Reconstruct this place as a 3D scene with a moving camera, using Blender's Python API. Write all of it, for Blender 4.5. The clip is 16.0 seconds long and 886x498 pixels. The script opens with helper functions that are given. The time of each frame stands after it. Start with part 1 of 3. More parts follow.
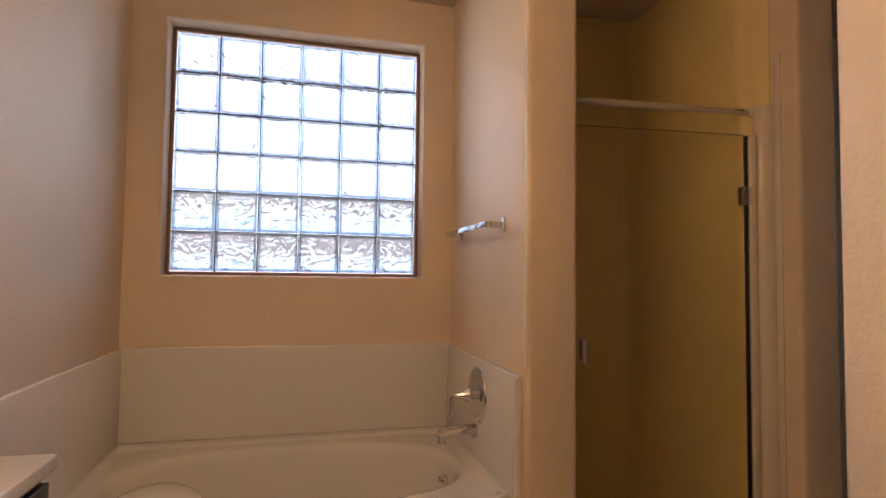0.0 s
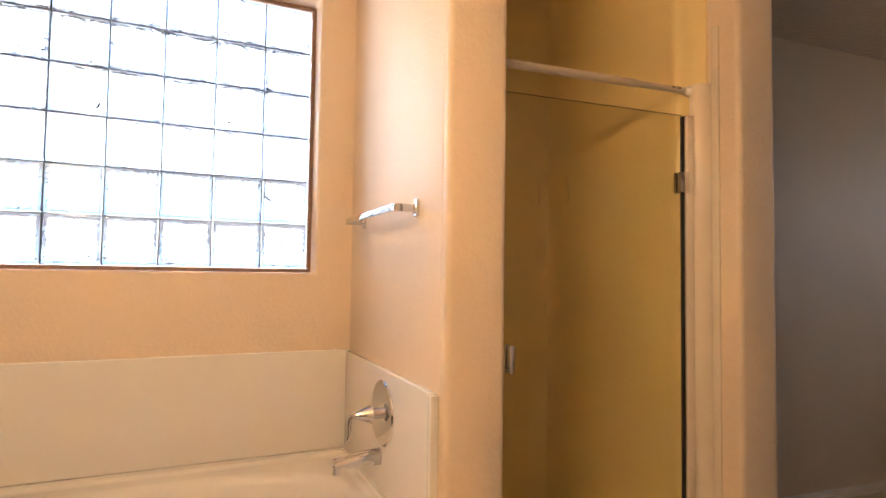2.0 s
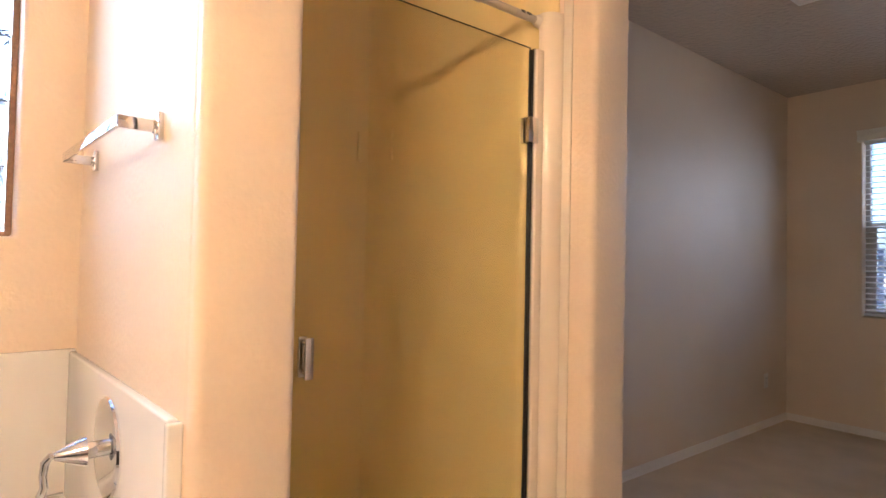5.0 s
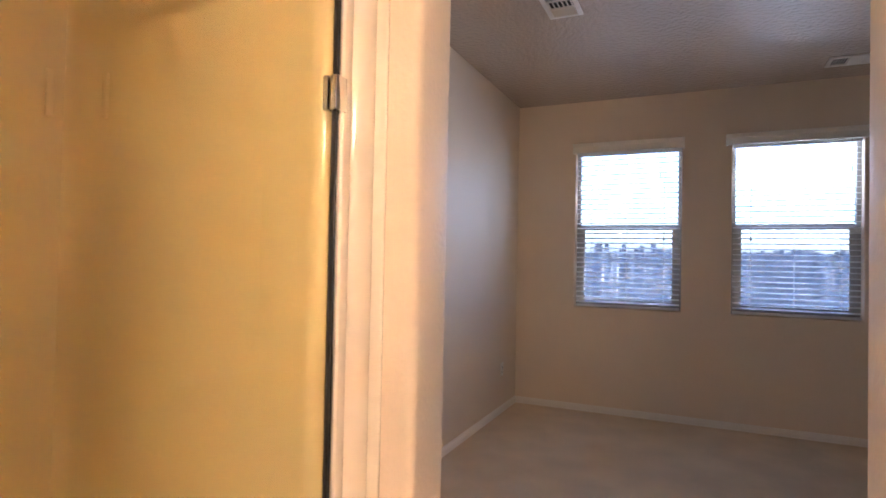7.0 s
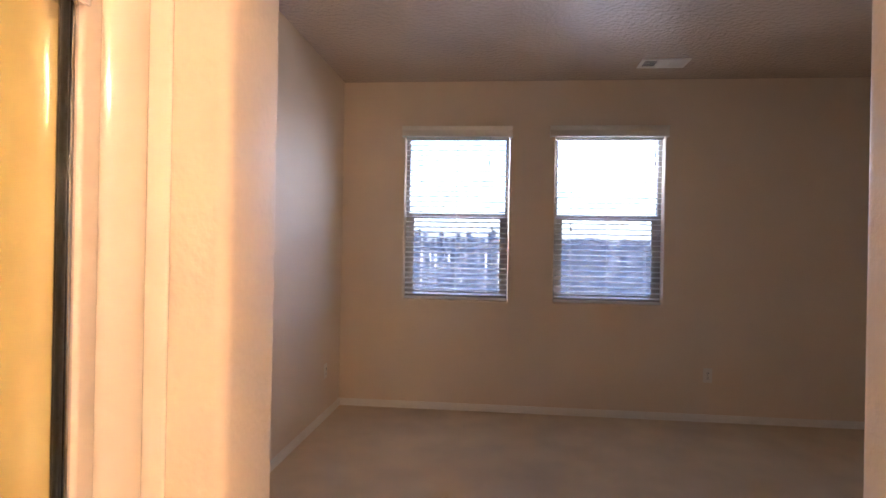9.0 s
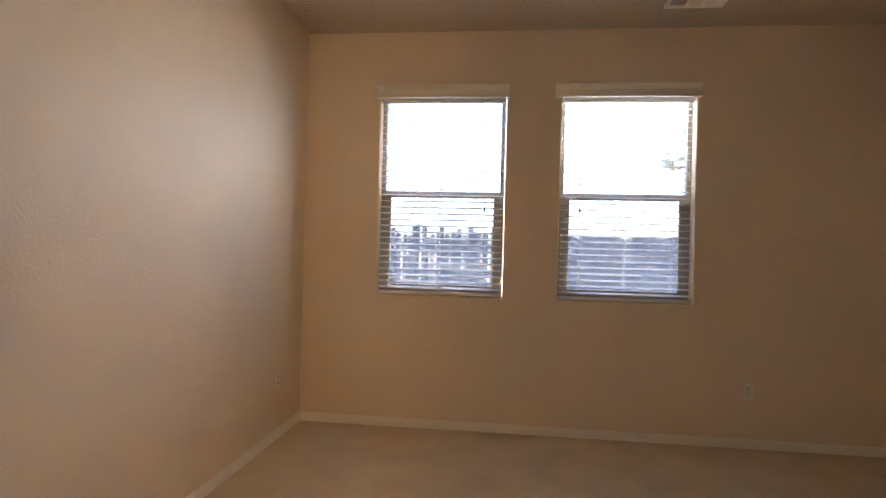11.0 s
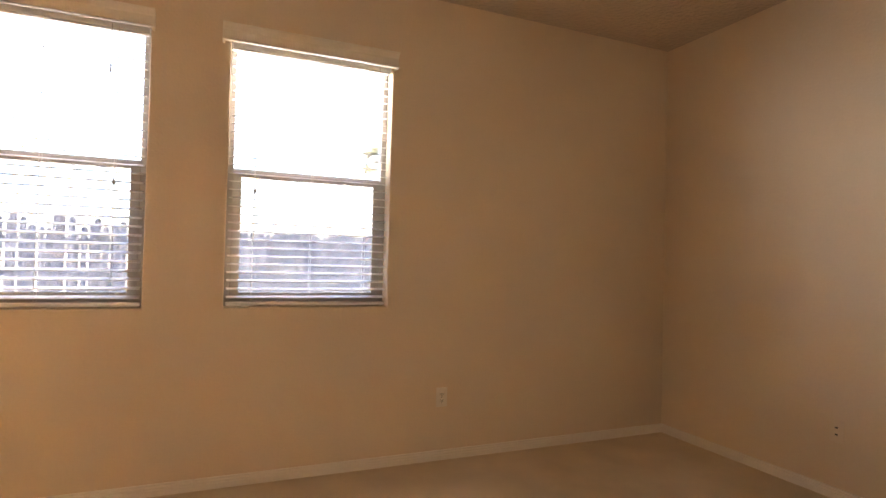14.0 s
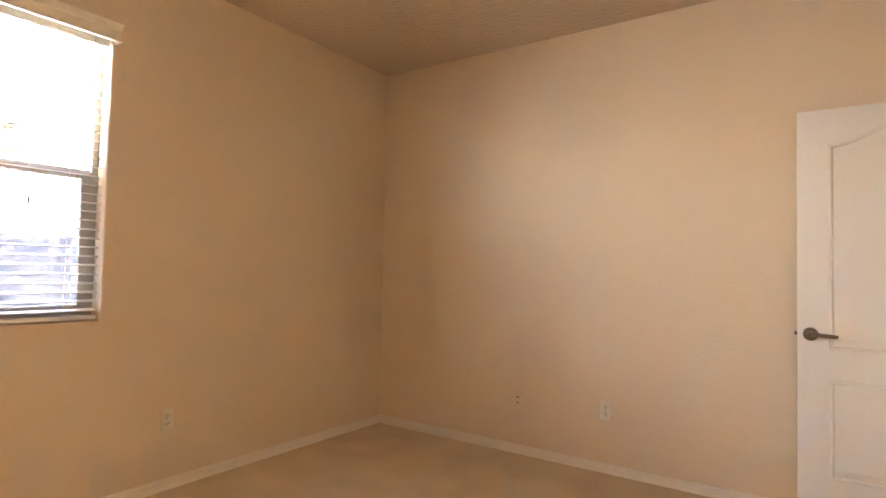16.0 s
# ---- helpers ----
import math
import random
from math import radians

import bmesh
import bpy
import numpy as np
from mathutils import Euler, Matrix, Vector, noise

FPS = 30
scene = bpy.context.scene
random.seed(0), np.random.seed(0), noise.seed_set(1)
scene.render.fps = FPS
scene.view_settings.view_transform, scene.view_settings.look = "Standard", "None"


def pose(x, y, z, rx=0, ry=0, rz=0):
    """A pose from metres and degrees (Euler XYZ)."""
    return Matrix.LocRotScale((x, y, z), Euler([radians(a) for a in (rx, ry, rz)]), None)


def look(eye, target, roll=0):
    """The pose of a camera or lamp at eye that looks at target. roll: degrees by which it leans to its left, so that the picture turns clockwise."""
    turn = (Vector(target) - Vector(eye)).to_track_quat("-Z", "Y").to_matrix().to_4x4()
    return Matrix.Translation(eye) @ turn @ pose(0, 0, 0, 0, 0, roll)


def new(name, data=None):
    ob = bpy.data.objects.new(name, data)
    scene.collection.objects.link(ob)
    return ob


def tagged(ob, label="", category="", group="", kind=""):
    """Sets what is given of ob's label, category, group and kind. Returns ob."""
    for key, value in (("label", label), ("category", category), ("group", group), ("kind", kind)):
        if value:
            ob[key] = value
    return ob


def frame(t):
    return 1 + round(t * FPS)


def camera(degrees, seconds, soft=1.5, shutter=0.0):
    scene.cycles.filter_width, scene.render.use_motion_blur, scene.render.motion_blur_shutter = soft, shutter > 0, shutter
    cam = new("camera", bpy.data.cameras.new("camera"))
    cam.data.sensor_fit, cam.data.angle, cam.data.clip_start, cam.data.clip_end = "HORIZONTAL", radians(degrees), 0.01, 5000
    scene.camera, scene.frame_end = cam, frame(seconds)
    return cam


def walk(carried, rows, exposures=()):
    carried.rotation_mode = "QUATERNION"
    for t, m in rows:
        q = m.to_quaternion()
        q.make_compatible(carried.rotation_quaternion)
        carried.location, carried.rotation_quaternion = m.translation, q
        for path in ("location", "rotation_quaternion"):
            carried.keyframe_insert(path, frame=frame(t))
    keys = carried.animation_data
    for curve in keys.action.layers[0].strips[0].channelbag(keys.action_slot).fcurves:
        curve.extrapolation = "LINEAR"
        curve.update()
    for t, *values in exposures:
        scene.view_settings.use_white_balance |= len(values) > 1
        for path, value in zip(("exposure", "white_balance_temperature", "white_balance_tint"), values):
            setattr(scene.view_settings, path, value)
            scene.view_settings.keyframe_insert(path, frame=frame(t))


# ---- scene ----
cam = camera(76.7, 16.0)

PATH = [
    (0, (-5.69, -2.827, 1.301), (-5.351, -0.858, 1.396), 0.7),
    (0.5, (-5.69, -2.75, 1.291), (-5.229, -0.806, 1.383), 0.8),
    (1, (-5.649, -2.633, 1.286), (-5.105, -0.71, 1.371), 0.8),
    (1.5, (-5.621, -2.548, 1.292), (-5.034, -0.638, 1.375), 0.8),
    (2, (-5.619, -2.435, 1.293), (-4.937, -0.557, 1.381), 0.8),
    (2.5, (-5.596, -2.324, 1.292), (-4.806, -0.489, 1.383), 0.8),
    (3, (-5.532, -2.186, 1.277), (-4.641, -0.397, 1.362), 0.7),
    (3.5, (-5.462, -2.11, 1.234), (-4.488, -0.366, 1.319), 0.8),
    (6, (-5.243, -1.797, 1.25), (-3.732, -0.486, 1.285), 1.4),
    (6.5, (-5.183, -1.659, 1.28), (-3.503, -0.573, 1.323), 1.3),
    (7, (-5.118, -1.551, 1.28), (-3.297, -0.724, 1.32), 1.2),
    (7.5, (-4.993, -1.487, 1.268), (-3.093, -0.862, 1.297), 1.4),
    (8, (-4.896, -1.443, 1.271), (-2.955, -0.964, 1.297), 1.3),
    (8.5, (-4.85, -1.37, 1.262), (-2.879, -1.035, 1.288), 1.1),
    (9, (-4.730, -1.345, 1.312), (-2.740, -1.149, 1.315), 1.1),
    (11.5, (-3.698, -1.473, 1.182), (-1.712, -1.24, 1.193), 1.6),
    (12, (-3.533, -1.443, 1.184), (-1.541, -1.268, 1.195), 1.6),
    (12.5, (-3.379, -1.445, 1.189), (-1.38, -1.517, 1.211), 1.7),
    (13, (-3.291, -1.492, 1.194), (-1.329, -1.881, 1.216), 1.7),
    (13.5, (-3.184, -1.598, 1.199), (-1.283, -2.22, 1.222), 1.6),
    (14, (-3.12, -1.693, 1.16), (-1.284, -2.484, 1.201), 1.5),
    (14.5, (-3.092, -1.631, 1.164), (-1.392, -2.683, 1.221), 1.8),
    (15, (-3.053, -1.504, 1.17), (-1.489, -2.75, 1.242), 1.8),
    (15.5, (-3.011, -1.413, 1.155), (-1.638, -2.865, 1.225), 1.6),
    (16, (-2.942, -1.363, 1.165), (-1.811, -3.01, 1.245), 1.3),
]
walk(cam, [(t, look(e, g, r)) for t, e, g, r in PATH],
     [(0, 3.05, 6800, 21), (1, 3.9, 6900, 19), (2.5, 4.4, 6700, 16), (3.5, 4.65, 6250, 15), (6, 5.25, 5450, 16), (7, 5.5, 5500, 18), (9, 5.6, 6050, 23),
      (11.5, 5.75, 7600, 15), (12.5, 5.85, 8300, 18), (14, 6.45, 8800, 21), (16, 7.1, 8600, 19)])

# ---- light ----
FLOOR, CEIL = -0.04, 2.74
world = bpy.data.worlds.new("sky")
scene.world = world
world.use_nodes = True
wn = world.node_tree.nodes
sky = wn.new("ShaderNodeTexSky")
sky.sky_type, sky.sun_disc = "NISHITA", False
sky.sun_elevation, sky.sun_rotation, sky.dust_density = radians(38), radians(180), 3.0
world.node_tree.links.new(sky.outputs["Color"], wn["Background"].inputs["Color"])
wn["Background"].inputs["Strength"].default_value = 0.15
sun = new("sun", bpy.data.lights.new("sun", "SUN"))
sun.data.energy, sun.data.angle, sun.data.color = 5.0, radians(0.5), (1.0, 0.93, 0.82)
sun.matrix_world = look((0, -20, 16), (0, 0, 0.4))

# Daylight of the upper sashes and of the upper glass blocks, in the window openings.
for name, place, wide, high, watts in (("daylight_window_1", pose(0.163, -0.984, 1.965, 90, 0, 90), 0.80, 0.62, 0.21),
                                       ("daylight_window_2", pose(0.163, -2.2475, 2.105, 90, 0, 90), 0.80, 0.34, 0.50),
                                       ("daylight_blocks", pose(-5.93, 0, 0, 0, 0, 4.5) @ pose(0.005, 0.215, 2.12, -90, 0, 0), 1.21, 0.76, 1.3)):
    day = new(name, bpy.data.lights.new(name, "AREA"))
    day.data.shape, day.data.size, day.data.size_y = "RECTANGLE", wide, high
    day.data.energy, day.data.color = watts, (0.82, 0.91, 1.0)
    day.matrix_world = place

# ---- materials ----
def material(name, color, rough=0.5, metal=0.0, grain=0.0, grain_scale=80.0, bump=0.0, bump_scale=120.0,
             stain=0.0, stain_scale=1.5, vary=0.0, coat=0.0, detail=4.0, bump_dist=0.002, spec=0.5):
    m = bpy.data.materials.new(name)
    m.use_nodes = True
    nt = m.node_tree
    n, l = nt.nodes, nt.links
    b = n["Principled BSDF"]
    b.inputs["Base Color"].default_value = (*color, 1)
    b.inputs["Roughness"].default_value = rough
    b.inputs["Metallic"].default_value = metal
    b.inputs["Coat Weight"].default_value = coat
    b.inputs["Specular IOR Level"].default_value = spec
    tc = n.new("ShaderNodeTexCoord")
    value = None

    def mixed(source, amount, before):
        mul = n.new("ShaderNodeMapRange")
        mul.inputs["From Min"].default_value, mul.inputs["From Max"].default_value = 0.3, 0.7
        mul.inputs["To Min"].default_value, mul.inputs["To Max"].default_value = 1 - amount, 1 + amount
        l.new(source, mul.inputs["Value"])
        if before is None:
            return mul.outputs[0]
        both = n.new("ShaderNodeMath")
        both.operation = "MULTIPLY"
        l.new(before, both.inputs[0]), l.new(mul.outputs[0], both.inputs[1])
        return both.outputs[0]

    def noise_node(scale, det):
        t = n.new("ShaderNodeTexNoise")
        t.inputs["Scale"].default_value, t.inputs["Detail"].default_value = scale, det
        l.new(tc.outputs["Object"], t.inputs["Vector"])
        return t

    if grain:
        value = mixed(noise_node(grain_scale, detail).outputs["Fac"], grain, value)
    if stain:
        value = mixed(noise_node(stain_scale, 3).outputs["Fac"], stain, value)
    if vary:
        oi = n.new("ShaderNodeObjectInfo")
        mr = n.new("ShaderNodeMapRange")
        mr.inputs["To Min"].default_value, mr.inputs["To Max"].default_value = 1 - vary, 1 + vary
        l.new(oi.outputs["Random"], mr.inputs["Value"])
        if value is None:
            value = mr.outputs[0]
        else:
            both = n.new("ShaderNodeMath")
            both.operation = "MULTIPLY"
            l.new(value, both.inputs[0]), l.new(mr.outputs[0], both.inputs[1])
            value = both.outputs[0]
    if value is not None:
        mx = n.new("ShaderNodeVectorMath")
        mx.operation = "SCALE"
        mx.inputs[0].default_value = color
        l.new(value, mx.inputs["Scale"])
        l.new(mx.outputs[0], b.inputs["Base Color"])
    if bump:
        bp = n.new("ShaderNodeBump")
        bp.inputs["Strength"].default_value, bp.inputs["Distance"].default_value = bump, bump_dist
        l.new(noise_node(bump_scale, 3).outputs["Fac"], bp.inputs["Height"])
        l.new(bp.outputs[0], b.inputs["Normal"])
    return m


def glass_material(name, color, rough=0.0, ior=1.45, bump=0.0, scale=30.0, dist=0.01):
    m = material(name, color, rough)
    nt = m.node_tree
    b = nt.nodes["Principled BSDF"]
    b.inputs["Transmission Weight"].default_value = 1.0
    b.inputs["IOR"].default_value = ior
    if bump:
        tc = nt.nodes.new("ShaderNodeTexCoord")
        oi = nt.nodes.new("ShaderNodeObjectInfo")
        warp = nt.nodes.new("ShaderNodeTexNoise")
        warp.inputs["Scale"].default_value, warp.inputs["Detail"].default_value = scale, 1.5
        warp.inputs["Distortion"].default_value = 1.6
        add = nt.nodes.new("ShaderNodeVectorMath")
        add.operation = "MULTIPLY_ADD"
        add.inputs[1].default_value = (0.35, 0.35, 0.35)
        nt.links.new(oi.outputs["Random"], add.inputs[0])
        nt.links.new(tc.outputs["Object"], add.inputs[2])
        nt.links.new(add.outputs[0], warp.inputs["Vector"])
        bp = nt.nodes.new("ShaderNodeBump")
        bp.inputs["Strength"].default_value, bp.inputs["Distance"].default_value = bump, dist
        nt.links.new(warp.outputs["Fac"], bp.inputs["Height"])
        nt.links.new(bp.outputs[0], b.inputs["Normal"])
    return m


def glow_material(name, color, strength):
    m = material(name, color, 0.3)
    b = m.node_tree.nodes["Principled BSDF"]
    b.inputs["Emission Color"].default_value = (*color, 1)
    b.inputs["Emission Strength"].default_value = strength
    return m


PAINT = material("wall_paint", (0.80, 0.66, 0.505), 0.52, bump=0.5, bump_scale=72, bump_dist=0.0035, spec=0.4, stain=0.03, stain_scale=1.2, grain=0.015)
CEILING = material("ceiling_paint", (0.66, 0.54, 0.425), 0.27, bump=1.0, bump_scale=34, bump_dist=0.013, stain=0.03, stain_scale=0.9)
CARPET = material("carpet_pile", (0.73, 0.585, 0.425), 0.95, bump=1.0, bump_scale=260, bump_dist=0.006, grain=0.16, grain_scale=330, stain=0.07, stain_scale=3.4, spec=0.1)
TILE = material("bath_floor", (0.5, 0.43, 0.34), 0.35, grain=0.06, grain_scale=14, stain=0.08, bump=0.1)
TRIM = material("trim_paint", (0.86, 0.79, 0.70), 0.35, bump=0.08, bump_scale=40, stain=0.03, grain=0.02)
DOOR = material("door_paint", (0.84, 0.81, 0.76), 0.38, bump=0.12, bump_scale=30, stain=0.02, grain=0.015)
ACRYLIC = material("white_acrylic", (0.80, 0.77, 0.72), 0.16, coat=0.4, bump=0.03, bump_scale=9, stain=0.015)
# Stronger yellow than the acrylic: warm light bounced inside the stall is in it.
SHOWERWALL = material("warm_lit_shower_acrylic", (0.86, 0.69, 0.33), 0.16, coat=0.3, bump=0.03, bump_scale=7, stain=0.03)
RETURN = material("cream_acrylic", (0.82, 0.73, 0.60), 0.12, coat=0.4, bump=0.03, bump_scale=7, stain=0.02)
CHROME = material("chrome", (0.67, 0.67, 0.68), 0.05, 1.0, bump=0.01, bump_scale=25, stain=0.02)
NICKEL = material("satin_nickel", (0.22, 0.19, 0.155), 0.28, 1.0, stain=0.04, grain=0.03)
CHAMPAGNE = material("jamb_enamel", (0.82, 0.72, 0.60), 0.2, 0.0, stain=0.03, grain=0.02)
SEAL = material("black_seal", (0.012, 0.011, 0.010), 0.45, grain=0.1)
# Pale frames greyed: the shade of their backlit side is in the colour.
BACKLITFRAME = material("backlit_window_frame", (0.40, 0.37, 0.33), 0.4, 0.2, stain=0.05, grain=0.04)
WOODFRAME = material("brown_frame", (0.27, 0.16, 0.095), 0.45, stain=0.1, grain=0.2, grain_scale=60)
GROUT = material("dark_grout", (0.07, 0.075, 0.08), 0.8, grain=0.2)
SLAT = material("white_slat", (0.82, 0.81, 0.78), 0.35, vary=0.03, stain=0.02)
VALANCE = material("valance_cream", (0.90, 0.84, 0.73), 0.35, stain=0.03, grain=0.02)
CORD = material("cord", (0.75, 0.72, 0.66), 0.8, grain=0.1)
TASSEL = material("tassel", (0.35, 0.30, 0.25), 0.5, grain=0.1)
PLATE = material("outlet_plastic", (0.85, 0.785, 0.69), 0.3, stain=0.02)
PLATEWALL = material("painted_plate", (0.81, 0.68, 0.54), 0.4, bump=0.2, bump_scale=90)
DARK = material("dark_slot", (0.02, 0.017, 0.014), 0.6, grain=0.1)
VENTWHITE = material("register_enamel", (0.87, 0.82, 0.74), 0.35, stain=0.04)
CABINET = material("espresso_wood", (0.030, 0.020, 0.016), 0.35, grain=0.3, grain_scale=25, stain=0.15)
COUNTER = material("counter_top", (0.80, 0.74, 0.65), 0.15, coat=0.3, grain=0.02, stain=0.02)
RODGREY = material("rod_enamel", (0.55, 0.47, 0.38), 0.35, stain=0.05, grain=0.03)
# Weathered wood, darkened and blued so that cool shade is in the colour.
FENCEWOOD = material("shaded_weathered_picket", (0.085, 0.09, 0.105), 0.85, grain=0.25, grain_scale=18, stain=0.2, stain_scale=3, vary=0.22, bump=0.3, bump_scale=60)
DIRT = material("dry_ground", (0.40, 0.34, 0.27), 0.95, grain=0.2, grain_scale=9, stain=0.2, stain_scale=0.4, bump=0.4, bump_scale=30, bump_dist=0.02)
ROOFSLAB = material("brown_roof_slab", (0.25, 0.19, 0.15), 0.85, grain=0.2, grain_scale=8, stain=0.1)
BARK = material("bark", (0.30, 0.25, 0.20), 0.9, grain=0.3, grain_scale=20, bump=0.5, bump_scale=25, bump_dist=0.02)
# Paler than foliage: the sunlight on the crown is in the colour.
SUNLITLEAF = material("leaf", (0.36, 0.33, 0.19), 0.6, vary=0.2, grain=0.2, grain_scale=3)
# Dark tint dims the bright view outdoors, in place of a lower exposure.
DIMGLASS = glass_material("dimming_window_glass", (0.102, 0.123, 0.160))
TINT = glass_material("shower_glass", (0.92, 0.90, 0.82))
# Grey tint only dims the daylight seen through the blocks.
BLOCK = glass_material("dimming_block_glass", (0.31, 0.33, 0.37), 0.02, bump=0.65, scale=14.0, dist=0.035)
BLOCKRIM = glass_material("block_glass_rim", (0.38, 0.42, 0.47), 0.12)
BULB = glow_material("warm_bulb", (1.0, 0.71, 0.38), 7.9)

# ---- building helpers ----
def box(bm, lo, hi, bevel=0.0, segs=2, m=None):
    made = bmesh.ops.create_cube(bm, size=1.0)["verts"]
    mid = [(a + b) / 2 for a, b in zip(lo, hi)]
    size = [b - a for a, b in zip(lo, hi)]
    for v in made:
        v.co = Vector((v.co.x * size[0] + mid[0], v.co.y * size[1] + mid[1], v.co.z * size[2] + mid[2]))
    if bevel:
        edges = list({e for v in made for e in v.link_edges})
        got = bmesh.ops.bevel(bm, geom=edges, offset=bevel, segments=segs, profile=0.5, affect="EDGES")
        made = list({v for f in got["faces"] for v in f.verts} | {v for v in made if v.is_valid})
    if m is not None:
        bmesh.ops.transform(bm, matrix=m, verts=made)
    return made


def tube(bm, p, q, r, r2=None, segs=20, caps=True):
    p, q = Vector(p), Vector(q)
    turn = (q - p).to_track_quat("Z", "Y").to_matrix().to_4x4()
    m = Matrix.Translation((p + q) / 2) @ turn
    return bmesh.ops.create_cone(bm, cap_ends=caps, segments=segs, radius1=r, radius2=r if r2 is None else r2, depth=(q - p).length, matrix=m)["verts"]


def lathe(bm, profile, m=Matrix.Identity(4), segs=40):
    """Rings of (radius, height) turned about z."""
    rings = []
    for r, h in profile:
        rings.append([bm.verts.new(m @ Vector((max(r, 1e-4) * math.cos(2 * math.pi * k / segs), max(r, 1e-4) * math.sin(2 * math.pi * k / segs), h))) for k in range(segs)])
    for a, b in zip(rings, rings[1:]):
        for k in range(segs):
            bm.faces.new((a[k], a[(k + 1) % segs], b[(k + 1) % segs], b[k]))
    bm.faces.new(rings[0][::-1]), bm.faces.new(rings[-1])


def sweep(bm, path, radii, segs=16, flat=1.0):
    """A tube along a path of points, one radius a point; flat squeezes it sideways."""
    rings = []
    pts = [Vector(p) for p in path]
    for i, p in enumerate(pts):
        d = (pts[min(i + 1, len(pts) - 1)] - pts[max(i - 1, 0)]).normalized()
        side = d.cross(Vector((0, 0, 1)))
        if side.length < 0.1:
            side = d.cross(Vector((0, 1, 0)))
        side.normalize()
        up = side.cross(d)
        rings.append([bm.verts.new(p + radii[i] * (math.cos(a) * side * flat + math.sin(a) * up)) for a in (2 * math.pi * k / segs for k in range(segs))])
    for a, b in zip(rings, rings[1:]):
        for k in range(segs):
            bm.faces.new((a[k], a[(k + 1) % segs], b[(k + 1) % segs], b[k]))
    bm.faces.new(rings[0][::-1]), bm.faces.new(rings[-1])


def mesh_of(name, bm, mat, smooth=True):
    bmesh.ops.recalc_face_normals(bm, faces=bm.faces[:])
    me = bpy.data.meshes.new(name)
    bm.to_mesh(me)
    bm.free()
    me.materials.append(mat)
    if smooth:
        me.polygons.foreach_set("use_smooth", [True] * len(me.polygons))
        me.set_sharp_from_angle(angle=radians(35))
    return me


def part(name, bm, mat, parent=None, label="", smooth=True):
    ob = new(name, mesh_of(name, bm, mat, smooth))
    if parent is not None:
        ob.parent = parent
    if label:
        ob["label"] = label
    return ob


def thing(name, label, category, m=Matrix.Identity(4), group="", kind=""):
    ob = new(name)
    ob.empty_display_size = 0.05
    ob.matrix_world = m
    return tagged(ob, label, category, group, kind)


def holed_wall(bm, u0, u1, z0, z1, t0, t1, holes=(), bull=0.0, place=None):
    """A wall from u0 to u1 and z0 to z1, thick from t0 to t1, with holes (u0, u1, z0, z1) through it; place maps (u, t, z) into the world."""
    us = sorted({u0, u1, *(h for o in holes for h in o[:2])})
    zs = sorted({z0, z1, *(h for o in holes for h in o[2:])})
    full = lambda i, j: 0 <= i < len(us) - 1 and 0 <= j < len(zs) - 1 and not any(
        o[0] < (us[i] + us[i + 1]) / 2 < o[1] and o[2] < (zs[j] + zs[j + 1]) / 2 < o[3] for o in holes)
    verts = {}
    def vert(i, j, k):
        if (i, j, k) not in verts:
            verts[i, j, k] = bm.verts.new(place((us[i], (t0, t1)[k], zs[j])))
        return verts[i, j, k]
    for i in range(len(us) - 1):
        for j in range(len(zs) - 1):
            if not full(i, j):
                continue
            for k in (0, 1):
                bm.faces.new((vert(i, j, k), vert(i + 1, j, k), vert(i + 1, j + 1, k), vert(i, j + 1, k)))
            for di, dj, a, b in ((-1, 0, (i, j), (i, j + 1)), (1, 0, (i + 1, j), (i + 1, j + 1)), (0, -1, (i, j), (i + 1, j)), (0, 1, (i, j + 1), (i + 1, j + 1))):
                if not full(i + di, j + dj):
                    bm.faces.new((vert(*a, 0), vert(*b, 0), vert(*b, 1), vert(*a, 1)))
    bmesh.ops.recalc_face_normals(bm, faces=bm.faces[:])
    if bull:
        sharp = [e for e in bm.edges if len(e.link_faces) == 2 and e.calc_face_angle() > 1.0]
        bmesh.ops.bevel(bm, geom=sharp, offset=bull, segments=4, profile=0.5, affect="EDGES")
    return bm


ALONG_X = lambda p: Vector((p[0], p[1], p[2]))
ALONG_Y = lambda p: Vector((p[1], p[0], p[2]))
# The tub alcove has axes of its own: u along its back wall, v outwards, z up.
TUB = pose(-5.93, 0, 0, 0, 0, 4.5)
IN_TUB = lambda p: TUB @ Vector((p[0], p[1], p[2]))


def wall(name, u0, u1, t0, t1, place, holes=(), bull=0.018, z0=FLOOR, z1=CEIL, mat=None):
    bm = holed_wall(bmesh.new(), u0, u1, z0, z1, t0, t1, holes, bull, place)
    return tagged(part(name, bm, mat or PAINT), "beige orange-peel textured painted wall", "wall", kind="structure")


# ---- structure ----
W1 = (-1.428, -0.540, 0.885, 2.32)
W2 = (-2.690, -1.805, 0.885, 2.32)
south, west = -4.80, -3.84
wall("wall_east", south - 0.1, 0.1, 0.0, 0.17, ALONG_Y, (W1, W2), 0.012, FLOOR - 0.1, CEIL + 0.1)
wall("wall_north", -3.9, 0.1, 0.0, 0.17, ALONG_X, z0=FLOOR - 0.1, z1=CEIL + 0.1)
wall("wall_south", -7.2, 0.1, south - 0.17, south, ALONG_X, z0=FLOOR - 0.1, z1=CEIL + 0.1)
wall("wall_partition", -0.985, 0.3, -4.012, west, ALONG_Y, bull=0.02, z1=CEIL + 0.1)
wall("wall_door_jamb", south - 0.1, -1.812, -4.08, -3.955, ALONG_Y, bull=0.02, z1=CEIL + 0.1)
wall("wall_header", -1.9, -0.93, -4.012, west, ALONG_Y, bull=0.02, z0=2.56, z1=CEIL + 0.1)
